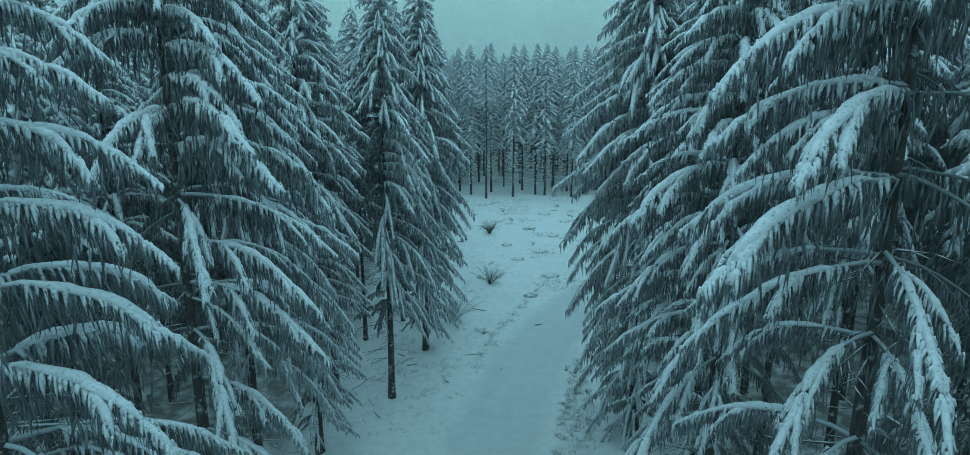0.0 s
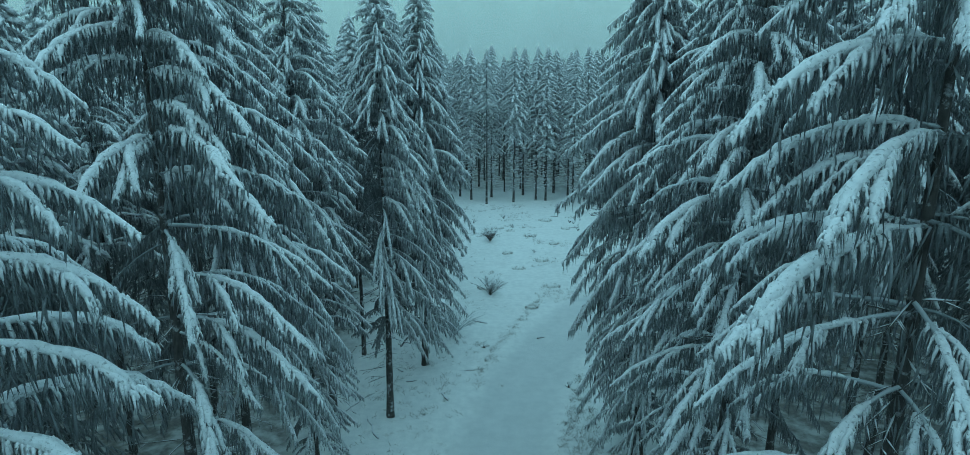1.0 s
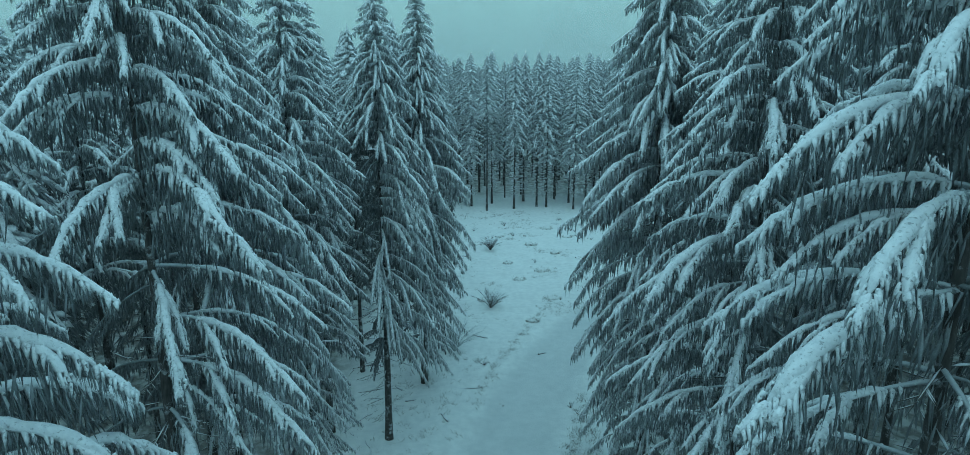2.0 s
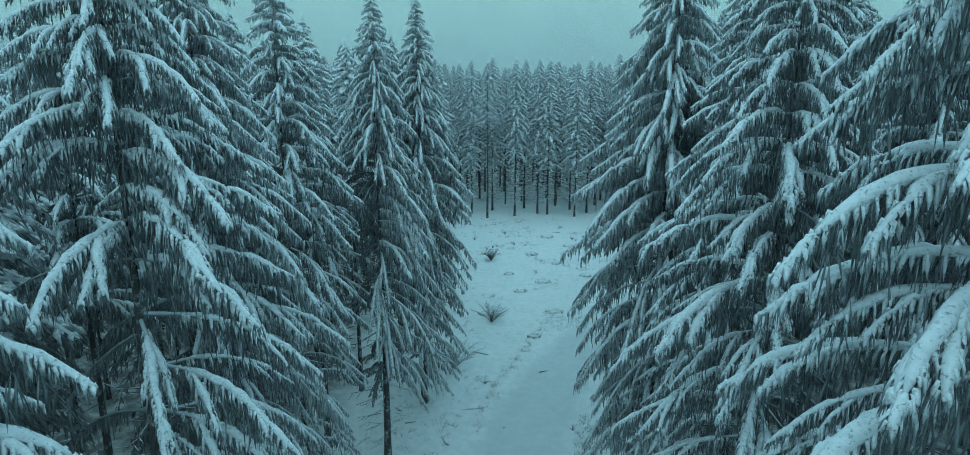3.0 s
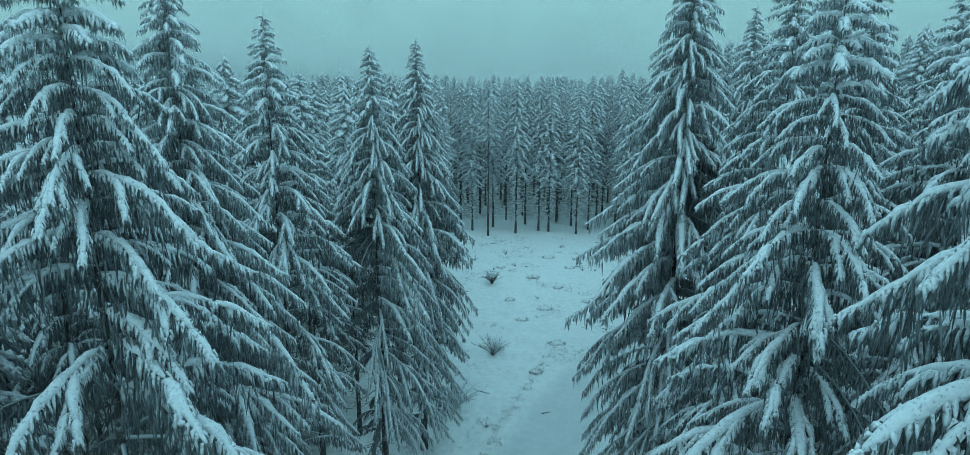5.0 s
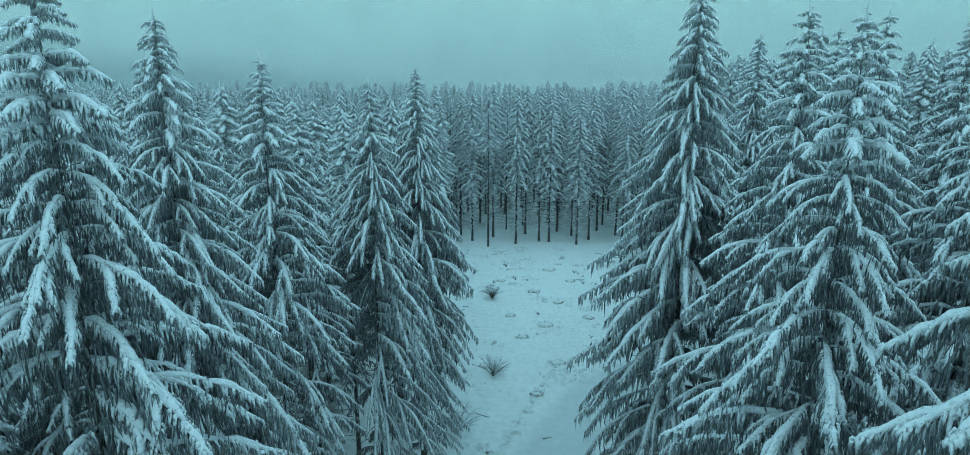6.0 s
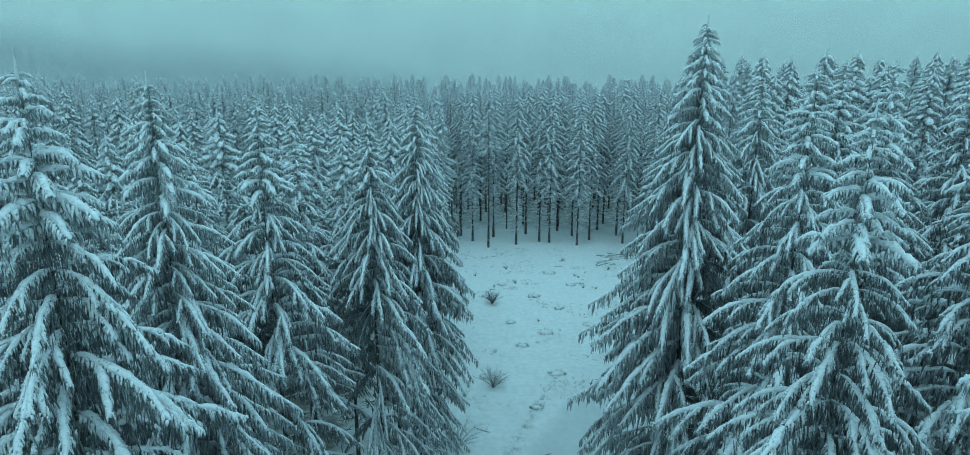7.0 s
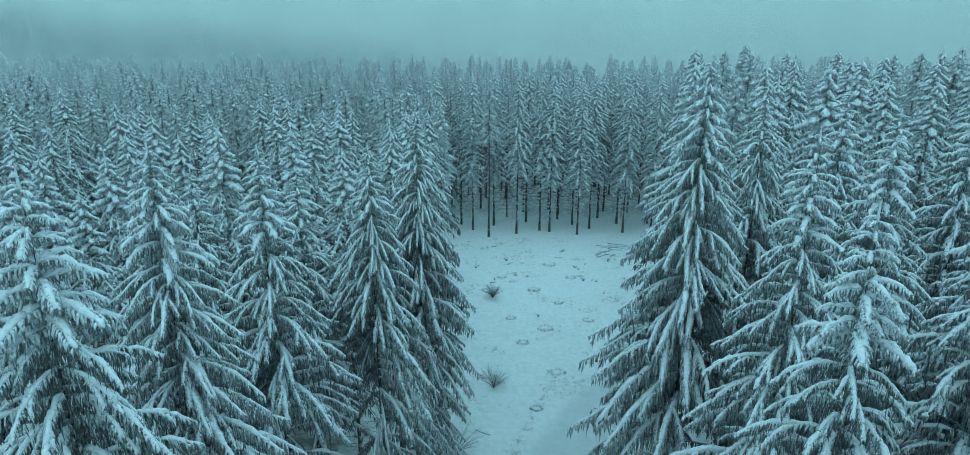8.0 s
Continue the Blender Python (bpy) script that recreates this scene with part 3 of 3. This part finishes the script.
def build_veils():
    near, far = make_veil(0.03, 0.14), make_veil(0.08, 0.30)
    for r, mat in ((116.0, near), (136.0, near), (158.0, far), (185.0, far)):
        g = Geo()
        steps = 40
        for z in (-1.0, 70.0):
            for k in range(steps + 1):
                a = radians(35 + 110 * k / steps)
                g.v.append((r * math.cos(a), 2 + r * math.sin(a), z))
        g.f = [(k, k + 1, k + steps + 2, k + steps + 1) for k in range(steps)]
        ob = tagged(new("backdrop", g.mesh("backdrop", mat)), "translucent sheet standing for thin fog between the distant trees", "fog", kind="structure")
        ob.visible_shadow = False


build_veils()

# ---- the spruces that line the ride ----
HEROES = [
    # x, y, height, style, widest, ratio, crown base, trunk radius, where sheltered boughs begin
    (-7.9, 9.4, 24.0, "heavy", 4.0, 0.34, 4.0, 0.24, 0.55),
    (-7.85, 16.1, 24.3, "heavy", 4.1, 0.46, 6.5, 0.25, 0.42),
    (-8.3, 21.0, 23.9, "fine", 3.5, 0.36, 7.0, 0.22, 0.50),
    (-7.5, 26.0, 23.0, "heavy", 2.9, 0.35, 1.5, 0.20, 0.42),
    (-4.9, 30.8, 22.2, "fine", 2.8, 0.34, 5.0, 0.19, 0.50),
    (-3.7, 37.2, 22.8, "fine", 3.0, 0.33, 1.6, 0.19, 0.50),
    (7.0, 10.8, 27.5, "heavy", 3.7, 0.41, 5.0, 0.25, 0.46),
    (6.5, 16.6, 23.6, "heavy", 3.7, 0.37, 1.8, 0.24, 0.40),
    (8.0, 21.8, 24.2, "heavy", 3.4, 0.34, 3.0, 0.23, 0.42),
    (7.0, 27.3, 25.65, "fine", 3.6, 0.36, 1.2, 0.26, 0.50),
]
LABELS = {
    1: "broad spruce with thick snow on arching boughs and dark trunk",
    4: "slim frosted spruce with bare lower trunk beside the snowy track",
    5: "frosted spruce with hanging boughs at the edge of the clearing",
    6: "broad spruce with long drooping boughs under snow beside the ride",
    9: "tallest frosted spruce with drooping boughs down to the snow",
}
for i, (x, y, h, style, widest, ratio, base, r0, shelter) in enumerate(HEROES):
    label = LABELS.get(i) or ("tall spruce with arching boughs under thick snow" if style == "heavy" else "tall frosted spruce with hanging twigs and thin snow")
    spruce("spruce", label, x, y, h, style, widest, ratio, base, r0, shelter, 100 + i, 1.22 if y < 12 else 0.90 if y < 18 else 0.52 if style == "fine" else 0.78)

# ---- the wood on both sides ----
place_rng = random.Random(5)
MID = []
for k in range(6):
    style = "heavy" if k % 2 == 0 else "fine"
    MID.append(light_tree_meshes(40 + k, 22.0, style, (2.7, 2.5, 2.4)[k % 3], 0.33, 6.0, 1, 0.80))
MID += [light_tree_meshes(60 + k, 22.0, "heavy", (2.6, 2.4)[k], 0.32, 7.0, 2, 0.90) for k in range(2)]
STAND = [light_tree_meshes(70 + k, 21.0, "heavy" if k % 2 else "fine", (2.2, 1.9, 2.1, 2.0)[k], 0.33, (7.0, 6.0, 8.0, 6.5)[k], 1, 0.80, 190, 1.0, 0.07, 1.0) for k in range(4)]
BACKING = [light_tree_meshes(95 + k, 20.5, "heavy", (2.4, 2.2)[k], 0.28, 2.5, 2, 1.0, 3, 1.5) for k in range(2)]
THIN = [light_tree_meshes(98 + k, 21.5, "heavy", 2.9, 0.40, 12.0, 3, 0.8, 2, 1.5) for k in range(3)]
BEHIND = [light_tree_meshes(90 + k, 21.0, "heavy", (2.4, 2.2, 2.3)[k], 0.30, 3.0, 2, 0.90, 16, 1.4, shelter=0.48) for k in range(3)]
FAR = [light_tree_meshes(80 + k, 21.5, "heavy", (2.7, 2.4, 2.6, 2.5)[k], 0.36, 9.5, 2, 0.95, 3, 1.5) for k in range(4)]


def in_open(x, y):
    """True on the ride, on the track and in the clearing."""
    left = -6.0 if y < 40 else -4.5
    right = 8.0 if y < 42 else 10.5 + (y - 42) * 0.33
    return left < x < right and y < 87.5


# the row behind them
SECOND = [
    (16.7, 25.8, 24.0, "heavy", 3.0, 0.35), (12.2, 20.3, 24.3, "heavy", 3.4, 0.36), (11.9, 24.9, 24.3, "heavy", 3.0, 0.35), (-14.6, 24.6, 21.0, "heavy", 3.0, 0.36), (-13.0, 28.9, 21.6, "fine", 2.8, 0.34), (13.9, 31.4, 24.3, "heavy", 2.8, 0.34),
    (18.9, 31.0, 24.6, "heavy", 2.8, 0.34), (-8.0, 31.5, 21.2, "heavy", 2.6, 0.33), (-13.2, 33.4, 20.6, "heavy", 2.7, 0.34), (12.4, 35.3, 24.2, "fine", 2.7, 0.34),
]
for i, (x, y, h, style, widest, ratio) in enumerate(SECOND):
    spruce("spruce", "snow-laden spruce standing behind the row along the ride", x, y, h, style, widest, ratio, 10.0, 0.19, 0.50, 300 + i, 0.92, "spruces behind the row", 8)
taken = [(h[0], h[1]) for h in HEROES + SECOND]


def free(x, y, gap):
    return track_distance(x, y) > 3.2 and all((x - a) ** 2 + (y - b) ** 2 > gap * gap for a, b in taken)


PLACED_MID = [(12.6, 14.8, 24.0), (13.2, 9.6, 24.0), (-13.0, 36.2, 20.8), (-7.7, 38.6, 20.6), (13.6, 37.4, 24.2),
             (19.5, 36.4, 23.8)]
# unseen tall neighbours beside and behind the drone, added to block sky light, close the ride
PLACED_MID += [(-9.0, 3.6, 25.0), (-8.6, -1.8, 25.5), (-8.0, -7.5, 25.0), (9.0, 3.8, 25.0), (8.4, -1.2, 25.5), (8.0, -7.0, 25.0), (-7.6, -13.0, 25.0), (7.8, -12.5, 25.0), (-2.5, -19.0, 25.0), (3.0, -20.0, 25.0)]
mid_spots = list(PLACED_MID)
taken += [(a, b) for a, b, c in PLACED_MID]
for _ in range(5000):
    y = place_rng.uniform(3, 62)
    x = place_rng.uniform(-36, 36)
    if in_open(x, y) or 8 < x < 14.5 and 8 < y < 31 or 6 < x < 11.5 and 28 < y < 50 or abs(x) > 11 + 0.62 * y or not free(x, y, 3.9):
        continue
    taken.append((x, y))
    mid_spots.append((x, y, place_rng.uniform(23.4, 25.2) if x > 0 else place_rng.uniform(19.6, 21.6)))
firsts = {}
for x, y, h in mid_spots:
    k = place_rng.randrange(6)
    if y < 8 or abs(x) > 0.9 * y:
        k = 6 + k % 2
    m = Matrix.Translation((x, y, 0)) @ Matrix.Rotation(place_rng.uniform(0, 6.28), 4, "Z") @ Matrix.Scale(h / 22.0, 4)
    if k not in firsts:
        firsts[k] = light_tree("spruce", "snow-laden spruce standing among others in the wood", "spruces of the wood", MID[k])
        firsts[k].matrix_basis = m
        firsts[k].scale = (1, 1, 1)
    else:
        copy_thing(firsts[k], m)

# the stand across the clearing: bare lower stems with snowy twigs
FRONT = [(-2.0, 90.8, 21.0), (3.95, 89.4, 21.4), (7.2, 90.6, 21.2), (8.5, 89.9, 22.2), (12.1, 93.6, 20.6), (14.3, 92.0, 21.2), (-3.7, 93.4, 20.6),
         (18.6, 94.5, 22.0), (21.3, 100.0, 21.6), (0.9, 93.0, 21.4), (5.6, 95.0, 21.2), (16.3, 97.1, 21.6), (-6.8, 90.0, 21.2), (10.3, 96.5, 21.0)]
far_spots = list(FRONT)
taken += [(a, b) for a, b, c in FRONT]
for _ in range(3000):
    y = place_rng.uniform(89, 95)
    x = place_rng.uniform(-14, 36)
    if not free(x, y, 3.5):
        continue
    taken.append((x, y))
    far_spots.append((x, y, place_rng.uniform(19.5, 22.0)))
firsts = {}
for x, y, h in far_spots:
    k = place_rng.randrange(4)
    m = Matrix.Translation((x, y, 0)) @ Matrix.Rotation(place_rng.uniform(0, 6.28), 4, "Z") @ Matrix.Scale(h / 21.0, 4)
    if k not in firsts:
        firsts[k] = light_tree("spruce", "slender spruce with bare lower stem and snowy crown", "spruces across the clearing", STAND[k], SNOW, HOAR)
        firsts[k].matrix_basis = m
        firsts[k].scale = (1, 1, 1)
    else:
        copy_thing(firsts[k], m)

# the wood beyond, too dense to count
rest = [Geo() for _ in range(5)]
for _ in range(7000):
    # trees below y = 6 are out of view, added to block light
    y = 168 - 208 * place_rng.random() ** 1.3
    x = place_rng.uniform(-1, 1) * (20 + 0.78 * max(y, 5))
    if y < 8 and abs(x) > 22 or in_open(x, y) or 8 < x < 14.5 and 8 < y < 31 or 6 < x < 11.5 and 28 < y < 50 or not free(x, y, 2.6 if 95 < y < 122 and -30 < x < 45 else 3.7 if y < 105 else 4.6):
        continue
    taken.append((x, y))
    m = Matrix.Translation((x, y, 0)) @ Matrix.Rotation(place_rng.uniform(0, 6.28), 4, "Z") @ Matrix.Scale(place_rng.uniform(1.05, 1.16) if x > 8 and y < 88 else place_rng.uniform(0.88, 0.99), 4)
    for g, s in zip(rest, place_rng.choice(BACKING if 102 < y < 118 and -30 < x < 45 else THIN if y > 110 or y > 75 and abs(x) > 30 else BEHIND if y > 90 and -30 < x < 45 or y < 6 else FAR)):
        g.merge(s, m)
wood_far = tagged(new("distant_wood"), "dense snowy spruce wood fading into the fog", "woodland", kind="stuff")
for g, n_, mat in zip(rest, ("trunks", "dead_twigs", "crowns", "snow", "lower_boughs"), (BARK, TWIG, RIMED, SNOW, SHADED_INNER)):
    tagged(part(n_, g.mesh(n_, mat), wood_far), kind="stuff")

# ---- the clearing's undergrowth ----
grow_rng = random.Random(21)


def grass_tufts(name, label, spots, size, spread=0.16, blades=(5, 9)):
    g = Geo()
    for x, y in spots:
        k = size * grow_rng.uniform(0.5, 1.3)
        for _ in range(grow_rng.randint(*blades)):
            a = grow_rng.uniform(0, 6.28)
            bx, by = x + grow_rng.uniform(-1, 1) * spread, y + grow_rng.uniform(-1, 1) * spread
            base = Vector((bx, by, ground_height(bx, by) - 0.02))
            cone(g, base, base + Vector((math.cos(a) * 0.7 * k, math.sin(a) * 0.7 * k, k * grow_rng.uniform(0.4, 1.0))), 0.011, 3)
    tagged(new(name, g.mesh(name, STRAW)), label, "grass", kind="stuff")


def clearing_spot():
    while True:
        x, y = grow_rng.uniform(-6, 16), grow_rng.uniform(28, 88)
        if in_open(x, y) and track_distance(x, y) > 2.4 and noise.noise((x * 0.22, y * 0.22, 5.0)) > grow_rng.uniform(-0.25, 0.45):
            return x, y


clumps = []
for _ in range(90):
    x, y = clearing_spot()
    spread = grow_rng.uniform(0.2, 0.8)
    clumps += [(grow_rng.gauss(x, spread * 1.6), grow_rng.gauss(y, spread)) for _ in range(grow_rng.randint(3, 16))]
for k in range(110):
    s = grow_rng.random()
    clumps.append((0.35 + 6.4 * s ** 1.2 + grow_rng.gauss(-1.1, 0.22), 33.5 + 18 * s + grow_rng.gauss(0.6, 0.2)))
grass_tufts("grass", "dry frosted grass poking through thin snow", clumps, 0.24)
verge = []
while len(verge) < 420:
    x, y = grow_rng.uniform(2.6, 5.8), grow_rng.uniform(18, 38)
    if 2.7 < track_distance(x, y) < 4.6:
        verge.append((x, y))
grass_tufts("verge_grass", "dark tangled grass along the edge of the track", verge, 0.26)
left_verge = []
while len(left_verge) < 90:
    x, y = grow_rng.uniform(-6.5, -0.5), grow_rng.uniform(27, 46)
    if track_distance(x, y) > 2.5:
        left_verge.append((x, y))
grass_tufts("woodland_grass", "sparse frosted grass under the edge of the wood", left_verge, 0.28)


def shrub(label, x, y, height, stems, seed, mat=TWIG):
    """A bare shrub: each stem curves up and out and carries short side twigs."""
    rng = random.Random(seed)
    ob = tagged(new("shrub"), label, "shrub", "shrubs in the clearing")
    ob.location = (x, y, ground_height(x, y))
    for _ in range(stems):
        g = Geo()
        a, lean = rng.uniform(0, 6.28), rng.uniform(0.15, 1.0)
        h = height * rng.uniform(0.5, 1.0)
        pts = [Vector((math.cos(a) * lean * h * (i / 4) ** 1.3, math.sin(a) * lean * h * (i / 4) ** 1.3, h * (i / 4) * (1 - 0.3 * lean * i / 4) - 0.05)) for i in range(5)]
        tube(g, pts, [0.036, 0.030, 0.024, 0.018, 0.010], 4)
        for _ in range(5):
            p, d = along(pts, rng.uniform(0.3, 0.95))
            e = p + (d + Vector((rng.uniform(-0.8, 0.8), rng.uniform(-0.8, 0.8), rng.uniform(-0.2, 0.6)))) * (0.3 * h)
            spindle(g, p, e, 0.012, 3, 0.2)
        part("stem", g.mesh("stem", mat), ob)
    return ob


shrub("bare leafless shrub with dark stems in the snow", 0.5, 67.6, 1.7, 60, 1)
shrub("low bare shrub bent over in the snow", 0.4, 49.8, 1.7, 40, 2)
shrub("small frosted shrub beside the edge of the wood", -2.1, 41.8, 2.3, 44, 3, HOAR)
shrub("frosted shrub under the hanging boughs of a spruce", -3.5, 40.6, 1.6, 26, 4, HOAR)
for i in range(16):
    x, y = clearing_spot()
    shrub("low tuft of bare stems sticking out of the snow", x, y, grow_rng.uniform(0.35, 0.7), 7, 10 + i)


HUMMOCKS = [(5.4, 60.5, 0.8), (3.1, 57.6, 0.6), (7.3, 77.0, 0.8), (9.3, 73.0, 0.6), (5.6, 52.3, 0.7), (3.5, 46.9, 0.5), (4.9, 69.3, 0.7), (-0.1, 51.3, 0.6), (7.2, 66.0, 0.5), (2.2, 62.4, 0.5), (9.6, 62.0, 0.6), (1.6, 73.0, 0.5)]


def tussock(x, y, size, seed):
    """A grass hummock: a low uneven mound of snow with bent blades sticking out round its foot."""
    rng = random.Random(seed)
    ob = tagged(new("grass_tussock"), "low grass hummock capped with snow in the clearing", "tussock", "hummocks in the clearing")
    ob.location = (x, y, ground_height(x, y))
    cap, blades = Geo(), Geo()
    rings, sides = 4, 10
    cap.v.append((0, 0, 0.42 * size))
    for i in range(1, rings + 1):
        for a, b in SIDES[sides]:
            k = size * (0.25 + 0.75 * i / rings) * rng.uniform(0.85, 1.15)
            cap.v.append((a * k * 1.25, b * k * 0.8, size * 0.40 * math.cos(0.5 * math.pi * i / rings) * rng.uniform(0.85, 1.1) - (0.06 if i == rings else 0)))
    cap.f += [(0, 1 + j, 1 + (j + 1) % sides) for j in range(sides)]
    for i in range(rings - 1):
        for j in range(sides):
            p, q = 1 + i * sides + j, 1 + i * sides + (j + 1) % sides
            cap.f.append((p, p + sides, q + sides, q))
    part("snow_cap", cap.mesh("snow_cap", GROUND), ob, "rounded snow cap")
    for _ in range(90):
        a, k = rng.uniform(0, 6.28), size * rng.uniform(0.55, 1.1)
        foot = Vector((math.cos(a) * k * 1.2, math.sin(a) * k * 0.8, 0.0))
        cone(blades, foot, foot + Vector((math.cos(a) * 0.3, math.sin(a) * 0.3, rng.uniform(0.1, 0.7))) * size, 0.022, 3)
    part("tuft", blades.mesh("tuft", STRAW), ob, "bent dry grass")


for i, (x, y, k) in enumerate(HUMMOCKS):
    tussock(x, y, 0.75 * k, 60 + i)


def fallen_branch(label, x, y, turn, length, radius, seed):
    rng = random.Random(seed)
    g = Geo()
    pts = [Vector((length * (i / 5 - 0.5), rng.uniform(-0.05, 0.05) * length, radius * 0.8)) for i in range(6)]
    tube(g, pts, [radius * (1 - 0.12 * i) for i in range(6)], 5, 1.0, 0.1, rng)
    for _ in range(6):
        p, d = along(pts, rng.uniform(0.2, 0.95))
        spindle(g, p, p + Vector((rng.uniform(0.1, 0.5), rng.uniform(-0.5, 0.5), rng.uniform(0.0, 0.3))) * (0.3 * length), radius * 0.4, 3, 0.2)
    ob = tagged(new("fallen_branch", g.mesh("fallen_branch", TWIG)), label, "branch", "fallen branches")
    ob.matrix_basis = pose(x, y, ground_height(x, y), 0, 0, turn)


fallen_branch("short dark branch lying on the snowy track", 3.75, 41.4, 20, 0.55, 0.07, 1)
fallen_branch("long thin pole lying under the trees", -6.0, 30.2, 125, 3.0, 0.05, 2)
fallen_branch("thin fallen branch half sunk in snow", -6.8, 32.4, 60, 2.2, 0.04, 3)
fallen_branch("fallen branch in rough grass beside the track", -0.9, 36.6, 10, 1.5, 0.05, 4)
fallen_branch("broken branch in the open clearing", -0.4, 44.0, 150, 1.2, 0.06, 5)
for i in range(7):
    fallen_branch("felled pole dropped at the edge of the clearing", 14.2 + 0.5 * i, 80.5 + 0.75 * i + grow_rng.uniform(-0.5, 0.5), grow_rng.uniform(-30, 40), grow_rng.uniform(2.0, 4.5), 0.07, 20 + i)
for i in range(22):
    x, y = clearing_spot()
    fallen_branch("dark stick half buried in snow", x, y, grow_rng.uniform(0, 180), grow_rng.uniform(0.4, 1.0), 0.06, 40 + i)
